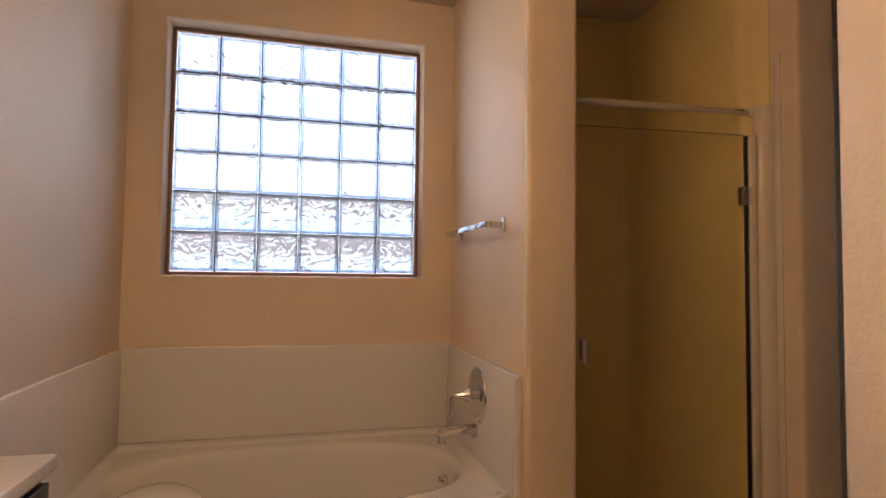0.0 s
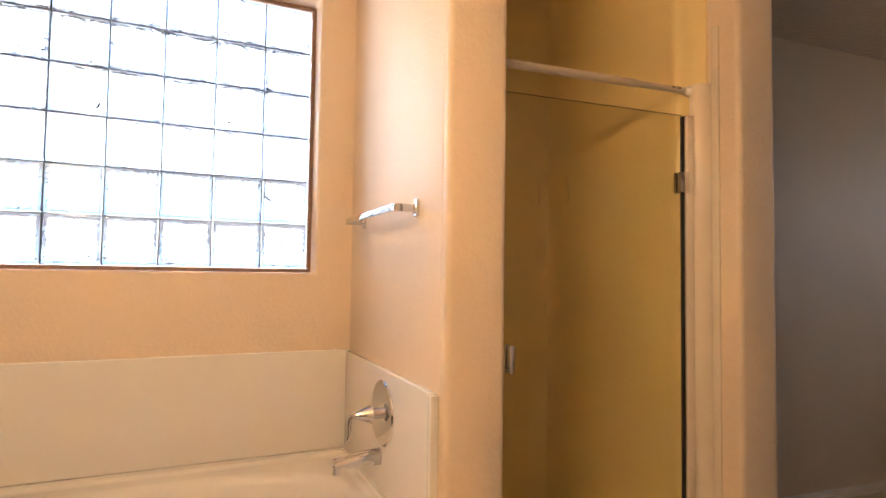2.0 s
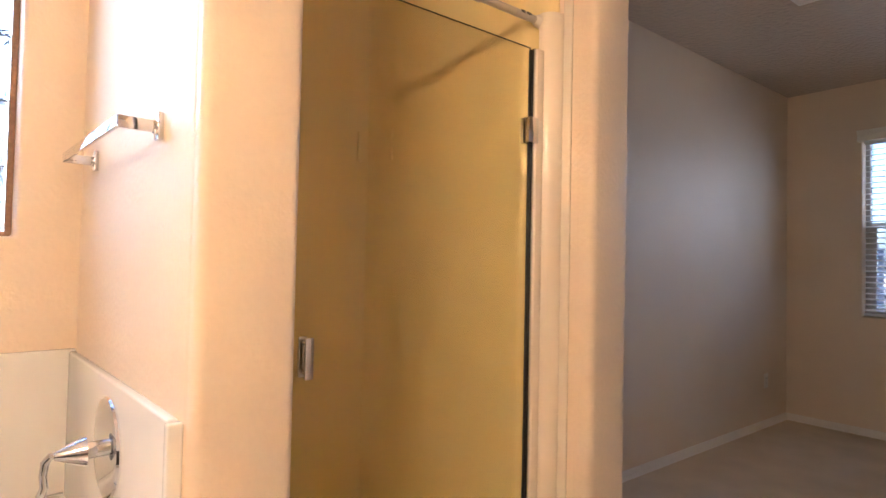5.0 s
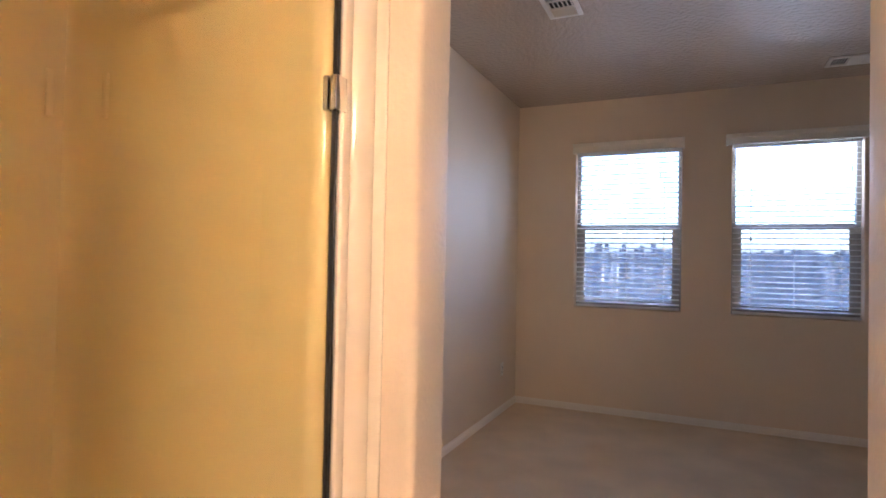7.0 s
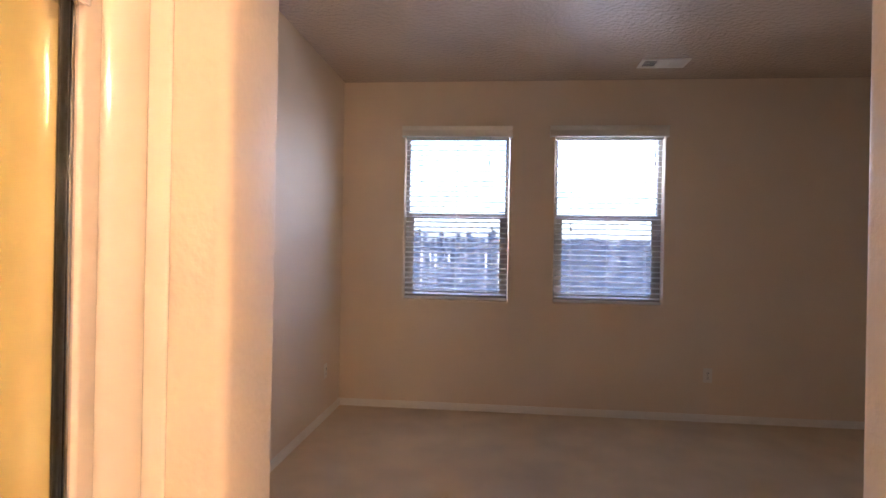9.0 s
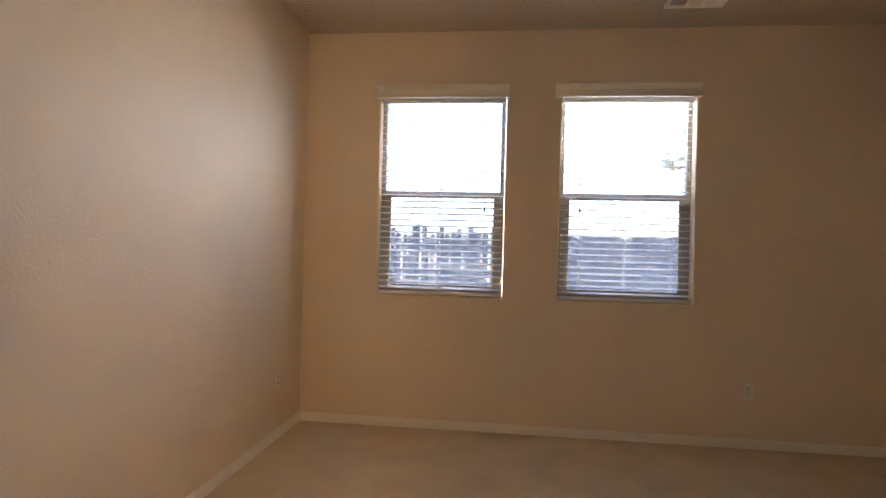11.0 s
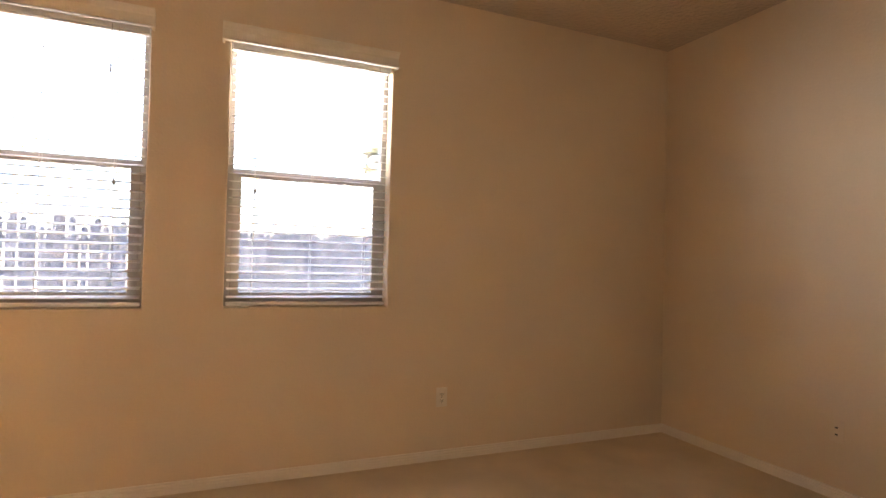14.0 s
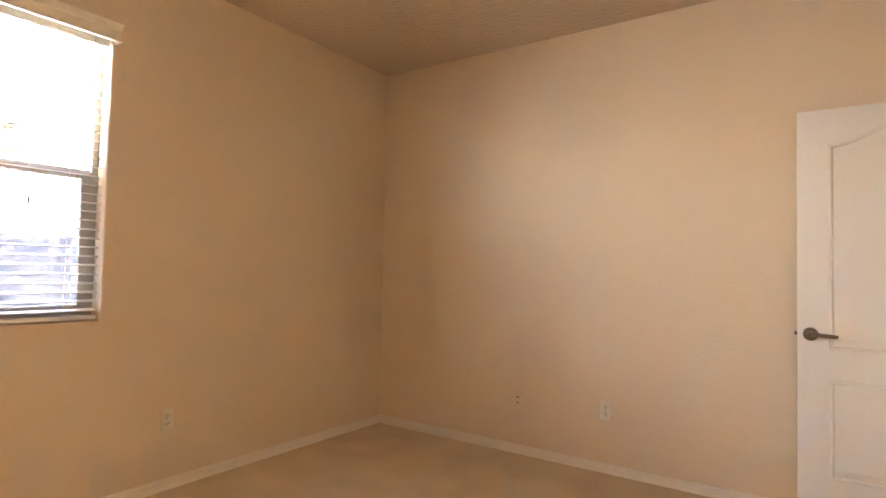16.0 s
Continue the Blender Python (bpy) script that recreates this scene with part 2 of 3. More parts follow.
wall("wall_closet_west", south - 0.1, -2.0, -4.866, -4.70, ALONG_Y, bull=0.02, z1=CEIL + 0.1)
wall("wall_closet_north", -4.80, -3.98, -2.16, -2.0, ALONG_X, bull=0.01, z1=CEIL + 0.1)
wall("wall_stub", -0.95, 0.3, -5.068, -4.88, ALONG_Y, bull=0.02, z1=CEIL + 0.1)
wall("wall_shower_north", -5.0, -3.8, 0.06, 0.30, ALONG_X, z1=CEIL + 0.1)
GB = (-0.617, 0.627, 1.288, 2.514)
wall("wall_tub_north", -1.0, 0.95, 0.0, 0.24, IN_TUB, (GB,), 0.016, FLOOR - 0.1, CEIL + 0.1)
wall("wall_tub_east", -0.99, 0.1, 0.785, 0.90, lambda p: IN_TUB((p[1], p[0], p[2])), bull=0.02, z1=CEIL + 0.1)
wall("wall_bath_west", -5.0, 0.1, -0.93, -0.772, lambda p: IN_TUB((p[1], p[0], p[2])), bull=0.005, z1=CEIL + 0.1)

bm = bmesh.new()
box(bm, (-4.0, south - 0.1, FLOOR - 0.12), (0.1, 0.1, FLOOR))
tagged(part("floor", bm, CARPET), "beige cut-pile carpet with faint traffic marks", "carpet", kind="structure")
bm = bmesh.new()
box(bm, (-7.3, south - 0.1, FLOOR - 0.12), (-4.0, 0.4, FLOOR - 0.004))
tagged(part("floor_bath", bm, TILE), "beige vinyl bathroom floor", "floor", kind="structure")
bm = bmesh.new()
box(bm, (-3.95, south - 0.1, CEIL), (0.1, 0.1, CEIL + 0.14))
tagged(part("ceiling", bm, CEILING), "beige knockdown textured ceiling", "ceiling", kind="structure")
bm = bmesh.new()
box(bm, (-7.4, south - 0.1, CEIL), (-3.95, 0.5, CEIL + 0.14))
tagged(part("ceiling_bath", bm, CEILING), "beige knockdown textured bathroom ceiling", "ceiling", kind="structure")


def board(name, p, q, inward):
    """Baseboard between two floor points on a wall, with a moulded top."""
    bm = bmesh.new()
    p, q, n = Vector(p), Vector(q), Vector(inward)
    prof = ((0, 0), (0.014, 0), (0.014, 0.040), (0.010, 0.043), (0.010, 0.047), (0.013, 0.050), (0.012, 0.060), (0.007, 0.066), (0.007, 0.070), (0.010, 0.073), (0.009, 0.080), (0, 0.082))
    rings = [[bm.verts.new((e.x + n.x * a, e.y + n.y * a, FLOOR + 0.72 * b)) for a, b in prof] for e in (p, q)]
    for k in range(len(prof)):
        j = (k + 1) % len(prof)
        bm.faces.new((rings[0][k], rings[0][j], rings[1][j], rings[1][k]))
    bm.faces.new(rings[0][::-1]), bm.faces.new(rings[1])
    return tagged(part(name, bm, TRIM, smooth=False), "cream painted moulded wooden baseboard", "baseboard", kind="structure")


board("baseboard_east", (0, south + 0.002, 0), (0, -0.002, 0), (-1, 0, 0))
board("baseboard_north", (west + 0.002, 0, 0), (-0.002, 0, 0), (0, -1, 0))
board("baseboard_south", (-3.94, south, 0), (-0.002, south, 0), (0, 1, 0))
board("baseboard_west", (-3.955, south + 0.002, 0), (-3.955, -1.835, 0), (1, 0, 0))
board("baseboard_partition", (west, -0.965, 0), (west, -0.015, 0), (1, 0, 0))

# ---- bedroom windows ----
def sash_window(name, hole, label):
    y0, y1, z0, z1 = hole
    w = thing(name, label, "window", pose(0.17, (y0 + y1) / 2, z0), kind="structure")
    half, h = (y1 - y0) / 2, z1 - z0
    mid = 1.605 - z0
    a, b = -0.085, -0.02
    bm = bmesh.new()
    holed_wall(bm, -half + 0.002, half - 0.002, 0.002, h - 0.002, a, b, ((-half + 0.032, half - 0.032, 0.035, h - 0.035),), 0.004, ALONG_Y)
    part("frame", bm, BACKLITFRAME, w)
    bm = bmesh.new()
    box(bm, (a + 0.02, -half + 0.03, mid - 0.022), (b - 0.004, half - 0.03, mid + 0.024), 0.004)
    part("meeting_rail", bm, BACKLITFRAME, w)
    bm = bmesh.new()
    holed_wall(bm, -half + 0.03, half - 0.03, 0.033, mid + 0.012, a - 0.004, a + 0.024, ((-half + 0.075, half - 0.075, 0.075, mid - 0.022),), 0.004, ALONG_Y)
    part("lower_sash", bm, BACKLITFRAME, w)
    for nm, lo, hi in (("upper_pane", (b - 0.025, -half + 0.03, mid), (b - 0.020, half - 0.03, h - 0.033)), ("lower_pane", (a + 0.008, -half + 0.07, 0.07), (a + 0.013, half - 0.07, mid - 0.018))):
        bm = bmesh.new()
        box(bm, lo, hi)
        p = part(nm, bm, DIMGLASS, w, smooth=False)
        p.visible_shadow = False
    for k in (-0.16, 0.16):
        bm = bmesh.new()
        box(bm, (a - 0.018, k - 0.022, mid - 0.006), (a - 0.003, k + 0.022, mid + 0.012), 0.004)
        part("sash_lock", bm, BACKLITFRAME, w)
    return w


sash_window("window_1", W1, "metal single-hung window behind an open blind, greyed as if backlit")
sash_window("window_2", W2, "metal single-hung window behind an open blind, greyed as if backlit")

slat_mesh = None


def blind(hole, valance, tilt, label, cord_side):
    global slat_mesh
    y0, y1, z0, z1 = hole
    mid = (y0 + y1) / 2
    half = (y1 - y0) / 2 - 0.008
    ob = thing("window_blind", label, "blind", pose(0.0, mid, z0), group="bedroom blinds")
    v0, v1 = valance[0] - mid, valance[1] - mid
    bm = bmesh.new()
    # moulded valance board with returns
    prof = ((-0.072, 1.390), (-0.060, 1.390), (-0.058, 1.405), (-0.050, 1.418), (-0.048, 1.446), (-0.056, 1.452), (-0.060, 1.462), (-0.072, 1.470), (-0.078, 1.472), (-0.078, 1.476), (-0.040, 1.476), (-0.040, 1.390))
    rings = [[bm.verts.new((x - 0.002 if x < -0.045 else x, y, z - 0.012)) for x, z in prof] for y in (v0, v1)]
    for k in range(len(prof)):
        j = (k + 1) % len(prof)
        bm.faces.new((rings[0][k], rings[0][j], rings[1][j], rings[1][k]))
    bm.faces.new(rings[0][::-1]), bm.faces.new(rings[1])
    for y in (v0, v1 - 0.014):
        box(bm, (-0.045, y, 1.378), (-0.001, y + 0.014, 1.464), 0.002)
    part("valance", bm, VALANCE, ob, "cream moulded valance")
    bm = bmesh.new()
    box(bm, (0.012, -half, 1.366), (0.066, half, 1.432), 0.003)
    part("head_rail", bm, SLAT, ob)
    if slat_mesh is None:
        bm = bmesh.new()
        n = 6
        top = [[bm.verts.new((-0.024 + 0.048 * i / n, y, 0.0022 * (1 - (2 * i / n - 1) ** 2) + o)) for i in range(n + 1)] for o in (0.0, 0.0028) for y in (-1.0, 1.0)]
        for lo, hi in ((0, 1), (2, 3)):
            for i in range(n):
                bm.faces.new((top[lo][i], top[lo][i + 1], top[hi][i + 1], top[hi][i]))
        for i in (0, n):
            bm.faces.new((top[0][i], top[1][i], top[3][i], top[2][i]))
        for k in (0, 1):
            bm.faces.new([*top[k], *reversed(top[k + 2])])
        slat_mesh = mesh_of("slat", bm, SLAT)
    pitch, z = 0.0437, 0.052
    rnd = random.Random(int(abs(mid) * 100))
    while z < 1.365:
        s = new("slat", slat_mesh)
        s.parent = ob
        s.matrix_local = pose(0.040 + rnd.uniform(-0.0012, 0.0012), 0, z, rnd.uniform(-0.12, 0.12), tilt + rnd.uniform(-1.5, 1.5), 0) @ Matrix.Diagonal((1, half - 0.004, 1, 1))
        z += pitch
    bm = bmesh.new()
    box(bm, (0.014, -half + 0.003, 0.008), (0.066, half - 0.003, 0.027), 0.004)
    part("bottom_rail", bm, SLAT, ob)
    for y in (-half + 0.13, 0.0, half - 0.13):
        for x in (0.0135, 0.0665):
            bm = bmesh.new()
            tube(bm, (x, y, 0.02), (x, y, 1.38), 0.0011, segs=6)
            part("ladder_cord", bm, CORD, ob)
    y = half - 0.13 if cord_side > 0 else -half + 0.13
    bm = bmesh.new()
    tube(bm, (0.006, y, 0.63), (0.006, y, 1.38), 0.0012, segs=6)
    part("lift_cord", bm, CORD, ob)
    bm = bmesh.new()
    lathe(bm, ((0.003, 0.0), (0.0075, 0.004), (0.006, 0.02), (0.003, 0.034)), pose(0.006, y, 0.60), 12)
    part("tassel", bm, TASSEL, ob, "small brown cord tassel")
    y = -half + 0.07 if cord_side > 0 else -half + 0.16
    bm = bmesh.new()
    tube(bm, (0.006, y, 1.18), (0.006, y, 1.385), 0.0012, segs=6)
    tube(bm, (0.006, y, 1.145), (0.006, y, 1.19), 0.005, 0.003, segs=10)
    part("tilt_cord", bm, TASSEL, ob)
    return ob


blind(W1, (-1.447, -0.520), -13.0, "white horizontal slat blind, lowered with slats open", -1)
blind(W2, (-2.706, -1.757), -9.0, "white horizontal slat blind, lowered with slats open", 1)


# ---- outlets, jack, vents ----
def outlet(m, label):
    """Duplex outlet on a wall whose outward side is +y of m."""
    ob = thing("outlet", label, "outlet", m, group="wall outlets")
    bm = bmesh.new()
    box(bm, (-0.036, 0.0005, -0.058), (0.036, 0.006, 0.058), 0.003)
    part("cover_plate", bm, PLATE, ob)
    for z in (-0.020, 0.020):
        bm = bmesh.new()
        box(bm, (-0.0165, 0.005, z - 0.0145), (0.0165, 0.0085, z + 0.0145), 0.005, 3)
        r = part("receptacle", bm, PLATE, ob)
        for x in (-0.006, 0.006):
            bm = bmesh.new()
            box(bm, (x - 0.0013, 0.0082, z - 0.004), (x + 0.0013, 0.0092, z + 0.006))
            part("slot", bm, DARK, r, smooth=False)
        bm = bmesh.new()
        tube(bm, (0, 0.0082, z - 0.009), (0, 0.0092, z - 0.009), 0.0025, segs=10)
        part("ground_hole", bm, DARK, r)
    bm = bmesh.new()
    tube(bm, (0, 0.0055, 0), (0, 0.0075, 0), 0.003, segs=12)
    part("screw", bm, NICKEL, ob)
    return ob


outlet(pose(0, -3.052, 0.335, 0, 0, 90), "cream duplex wall outlet above the baseboard")
outlet(pose(-0.41, 0, 0.336, 0, 0, 180), "cream duplex wall outlet above the baseboard")
outlet(pose(-1.82, south, 0.336, 0, 0, 0), "cream duplex wall outlet above the baseboard")

jack = thing("phone_jack", "beige painted cable jack plate with two dark ports", "wall jack", pose(-1.223, south, 0.313))
bm = bmesh.new()
box(bm, (-0.036, 0.0005, -0.058), (0.036, 0.006, 0.058), 0.003)
part("cover_plate", bm, PLATEWALL, jack)
for z in (-0.016, 0.020):
    bm = bmesh.new()
    box(bm, (-0.0075, 0.004, z - 0.004), (0.0075, 0.0085, z + 0.004), 0.002)
    part("port", bm, DARK, jack, "dark cable port")


def register(m, length, width, label):
    """Ceiling register hanging below its plane z = 0, long side along x."""
    ob = thing("ceiling_vent", label, "vent", m, group="ceiling vents")
    a, b = length / 2, width / 2
    bm = bmesh.new()
    holed_wall(bm, -a, a, -b, b, -0.012, -0.0005, ((-a + 0.028, a - 0.028, -b + 0.028, b - 0.028),), 0.003, lambda p: Vector((p[0], p[2], p[1])))
    part("frame", bm, VENTWHITE, ob)
    # Dark sheet in place of the shaded duct above the louvres.
    bm = bmesh.new()
    box(bm, (-a + 0.02, -b + 0.02, -0.0035), (a - 0.02, b - 0.02, -0.001))
    part("backing", bm, DARK, ob, smooth=False)
    third = (2 * a - 0.06) / 3
    for x in (-third / 2, third / 2):
        bm = bmesh.new()
        box(bm, (x - 0.004, -b + 0.026, -0.013), (x + 0.004, b - 0.026, -0.003), 0.001)
        part("divider", bm, VENTWHITE, ob)
    for s in (-1, 0, 1):
        n = 6
        for k in range(n):
            bm = bmesh.new()
            if s == 0:
                y = -b + 0.035 + (2 * b - 0.07) * k / (n - 1)
                box(bm, (-third / 2 + 0.005, -0.0065, -0.0008), (third / 2 - 0.005, 0.0065, 0.0008), m=pose(0, y, -0.008, 30, 0, 0))
            else:
                x = s * third - third / 2 + 0.01 + (third - 0.02) * k / (n - 1)
                box(bm, (-0.0065, -b + 0.03, -0.0008), (0.0065, b - 0.03, 0.0008), m=pose(x, 0, -0.008, 0, 38 * s, 0))
            part("slat", bm, VENTWHITE, ob, smooth=False)
    return ob


register(pose(-0.42, -2.545, CEIL, 0, 0, 90), 0.345, 0.195, "white metal ceiling register with angled louvres")
register(pose(-2.015, -0.835, CEIL), 0.345, 0.195, "white metal ceiling register with angled louvres")

# ---- open bedroom door ----
door = thing("door_1", "white two-panel door with arched top panel, standing open", "door", pose(-2.817, -4.70, FLOOR + 0.022), kind="structure")
DW, DH = 0.81, 2.032
bm = bmesh.new()
box(bm, (-DW, -0.035, 0), (0, 0.0, DH), 0.003)
leaf = part("door_leaf", bm, DOOR, door)


def arch(x, x0, x1, z, rise):
    s = (x - x0) / (x1 - x0)
    return z + rise * 0.5 * (1 - math.cos(2 * math.pi * min(max((s - 0.0), 0), 1)))


def door_panel(x0, x1, z0, z1, rise):
    """Sunken moulding round a raised field."""
    n = 28
    def loop(inset):
        a, b, c, d = x0 + inset, x1 - inset, z0 + inset, z1 - inset
        pts = [(a, c), (b, c)]
        pts += [(b - (b - a) * k / n, arch(b - (b - a) * k / n, a, b, d, rise)) for k in range(n + 1)]
        return pts
    bm = bmesh.new()
    rings = []
    for inset, y in ((0.0, 0.0008), (0.005, 0.008), (0.012, 0.0085), (0.018, 0.0015), (0.026, 0.0010), (0.050, 0.0105), (0.056, 0.011)):
        rings.append([bm.verts.new((x, y, z)) for x, z in loop(inset)])
    for a, b in zip(rings, rings[1:]):
        for k in range(len(a)):
            j = (k + 1) % len(a)
            bm.faces.new((a[k], a[j], b[j], b[k]))
    bm.faces.new(rings[-1])
    return bm


part("upper_panel", door_panel(-DW + 0.132, -0.132, 0.845, 1.853, 0.075), DOOR, leaf)
part("lower_panel", door_panel(-DW + 0.132, -0.132, 0.222, 0.698, 0.0), DOOR, leaf)
bm = bmesh.new()
lathe(bm, ((0.033, 0.0005), (0.033, 0.004), (0.029, 0.010), (0.014, 0.013), (0.0115, 0.040), (0.0, 0.041)), pose(-0.056, 0, 0.914, -90, 0, 0), 32)
sweep(bm, [(-0.056 - 0.002, 0.038, 0.914), (-0.072, 0.042, 0.914), (-0.11, 0.043, 0.913), (-0.15, 0.043, 0.911), (-0.168, 0.042, 0.910)], [0.009, 0.010, 0.0095, 0.009, 0.007], 14)
part("lever_handle", bm, NICKEL, door, "satin nickel lever handle on a round rose")
bm = bmesh.new()
box(bm, (0.0005, -0.026, 0.906), (0.013, -0.010, 0.924), 0.002)
part("latch", bm, NICKEL, door)
for z in (0.2, 1.02, 1.83):
    bm = bmesh.new()
    tube(bm, (-DW - 0.006, 0.004, z), (-DW - 0.006, 0.004, z + 0.09), 0.006, segs=12)
    part("hinge", bm, NICKEL, door)

# ---- tub alcove ----
tub = thing("bathtub", "white acrylic garden tub with a deep oval basin", "bathtub", TUB @ pose(0, -0.475, FLOOR))
bm = bmesh.new()
hw, hd, top = 0.764, 0.468, 0.505 - FLOOR
N = 120


def tub_ring(a, b, n, z, cx=0.0, cy=0.0):
    out = []
    for k in range(N):
        t = 2 * math.pi * k / N
        c, s = math.cos(t), math.sin(t)
        r = (abs(c / a) ** n + abs(s / b) ** n) ** (-1 / n)
        out.append(bm.verts.new((cx + r * c, cy + r * s, z)))
    return out


rings = [tub_ring(hw, hd, 40, 0.0), tub_ring(hw, hd, 40, top + 0.022), tub_ring(hw - 0.016, hd - 0.010, 40, top + 0.022), tub_ring(hw - 0.020, hd - 0.014, 34, top + 0.012), tub_ring(hw - 0.034, hd - 0.026, 24, top + 0.003), tub_ring(hw - 0.055, hd - 0.045, 14, top),
         tub_ring(0.70, 0.375, 2.9, top), tub_ring(0.685, 0.36, 2.8, top - 0.004), tub_ring(0.672, 0.348, 2.8, top - 0.016), tub_ring(0.663, 0.338, 2.8, top - 0.04),
         tub_ring(0.645, 0.325, 2.9, top - 0.12), tub_ring(0.60, 0.30, 3.0, top - 0.30), tub_ring(0.56, 0.275, 3.0, top - 0.36), tub_ring(0.48, 0.22, 2.8, top - 0.385), tub_ring(0.2, 0.1, 2.2, top - 0.39)]
for a, b in zip(rings, rings[1:]):
    for k in range(N):
        bm.faces.new((a[k], a[(k + 1) % N], b[(k + 1) % N], b[k]))
bm.faces.new(rings[-1])
part("basin", bm, ACRYLIC, tub)
bm = bmesh.new()
bm2 = bmesh.ops.create_uvsphere(bm, u_segments=40, v_segments=20, radius=1.0)["verts"]
for v in bm2:
    v.co = Vector((-0.50 + v.co.x * 0.19, v.co.y * 0.235 - 0.02, top - 0.13 + v.co.z * 0.11))
part("headrest", bm, ACRYLIC, tub, "moulded sloping backrest")
bm = bmesh.new()
lathe(bm, ((0.036, 0.0), (0.036, 0.008), (0.030, 0.016), (0.012, 0.020), (0.0, 0.021)), pose(0.640, -0.03, top - 0.075, 0, -100, 0), 28)
sweep(bm, [(0.626, -0.03, top - 0.075), (0.608, -0.03, top - 0.070), (0.602, -0.03, top - 0.050)], [0.006, 0.006, 0.008], 10)
part("overflow_cover", bm, CHROME, tub, "chrome round overflow cover")

sur = thing("tub_surround", "white glossy acrylic panels around the tub", "tub surround", TUB)
bm = bmesh.new()
box(bm, (-0.770, -0.020, 0.530), (0.783, -0.001, 0.956), 0.006, 3)
part("back_panel", bm, ACRYLIC, sur)
bm = bmesh.new()
box(bm, (-0.770, -0.022, 0.490), (0.783, -0.001, 0.5285), 0.002, 1)
part("tile_flange", bm, ACRYLIC, sur)
for nm, lo, hi in (("left_panel", (-0.771, -1.295, 0.508), (-0.752, -0.021, 0.956)), ("right_panel", (0.762, -0.955, 0.508), (0.784, -0.021, 0.950))):
    bm = bmesh.new()
    box(bm, lo, hi, 0.006, 3)
    part(nm, bm, ACRYLIC, sur)
bm = bmesh.new()
box(bm, (0.758, -0.976, FLOOR), (0.786, -0.953, 0.946), 0.005, 3)
part("edge_trim", bm, ACRYLIC, sur)
valve = thing("shower_valve", "polished chrome round valve plate with lever handle", "faucet", TUB @ pose(0.762, -0.550, 0.800, 0, -90, 0))
bm = bmesh.new()
lathe(bm, ((0.113, 0.0), (0.114, 0.004), (0.111, 0.009), (0.097, 0.012), (0.03, 0.0145), (0.0, 0.015)), segs=64)
part("plate", bm, CHROME, valve)
bm = bmesh.new()
lathe(bm, ((0.019, 0.014), (0.019, 0.045), (0.033, 0.046), (0.030, 0.055), (0.012, 0.098), (0.009, 0.104), (0.0, 0.106)), segs=36)
part("hub", bm, CHROME, valve)
bm = bmesh.new()
sweep(bm, [(0.0, 0.0, 0.098), (0.001, 0.003, 0.110), (-0.012, 0.006, 0.119), (-0.04, 0.008, 0.122), (-0.066, 0.009, 0.119), (-0.084, 0.009, 0.125), (-0.092, 0.009, 0.129)], [0.008, 0.0085, 0.0088, 0.008, 0.0085, 0.0095, 0.005], 14)
part("lever", bm, CHROME, valve)

spout = thing("tub_spout", "polished chrome tub spout on the surround panel", "faucet", TUB @ pose(0.762, -0.522, 0.632))
bm = bmesh.new()
path, radii = [], []
for k in range(12):
    s = k / 11
    path.append((-0.001 - 0.165 * s, 0, 0.010 - 0.012 * s * s))
    radii.append(0.031 - 0.009 * s)
sweep(bm, path, radii, 24, 0.85)
part("body", bm, CHROME, spout)
bm = bmesh.new()
tube(bm, (-0.150, 0, -0.008), (-0.152, 0, -0.034), 0.020, 0.0185, 24)
part("nozzle", bm, CHROME, spout)

bar = thing("towel_bar", "chrome flat towel bar on the alcove wall", "towel bar", TUB @ pose(0.785, -0.495, 1.500))
for v in (-0.297, 0.288):
    bm = bmesh.new()
    box(bm, (-0.012, v - 0.014, -0.026), (-0.0005, v + 0.014, 0.030), 0.002)
    p = part("post", bm, CHROME, bar)
    bm = bmesh.new()
    box(bm, (-0.082, v - 0.0035, -0.012), (-0.010, v + 0.0035, 0.013), 0.0015)
    part("arm", bm, CHROME, p)
    bm = bmesh.new()
    tube(bm, (-0.013, v - 0.0055, -0.010), (-0.013, v + 0.0055, -0.010), 0.005, segs=12)
    part("set_screw", bm, CHROME, p)
bm = bmesh.new()
box(bm, (-0.0835, -0.297, -0.010), (-0.0745, 0.288, 0.013), 0.002)
part("bar", bm, CHROME, bar)

# glass block window
gb = thing("window_3", "glass block window of six by six wavy blocks", "window", TUB @ pose(0, 0.12, 0), kind="structure")
bm = bmesh.new()
g0, g1, h0, h1 = GB
holed_wall(bm, g0 + 0.001, g1 - 0.001, h0 + 0.001, h1 - 0.001, -0.004, 0.034, ((g0 + 0.018, g1 - 0.018, h0 + 0.018, h1 - 0.018),), 0.002, ALONG_X)
part("frame", bm, WOODFRAME, gb, "brown painted frame")
a0, a1, b0, b1 = g0 + 0.019, g1 - 0.019, h0 + 0.019, h1 - 0.019
pw, ph = (a1 - a0) / 6, (b1 - b0) / 6
bm = bmesh.new()
for k in range(1, 6):
    box(bm, (a0 + k * pw - 0.0025, 0.012, b0), (a0 + k * pw + 0.0025, 0.085, b1))
for k in range(1, 6):
    box(bm, (a0, 0.0125, b0 + k * ph - 0.0025), (a1, 0.0845, b0 + k * ph + 0.0025))
part("grout", bm, GROUT, gb, smooth=False)
bm = bmesh.new()
box(bm, (-pw / 2 + 0.004, 0.014, -ph / 2 + 0.004), (pw / 2 - 0.004, 0.024, ph / 2 - 0.004), 0.004, 2)
block_face = mesh_of("glass_block", bm, BLOCK)
bm = bmesh.new()
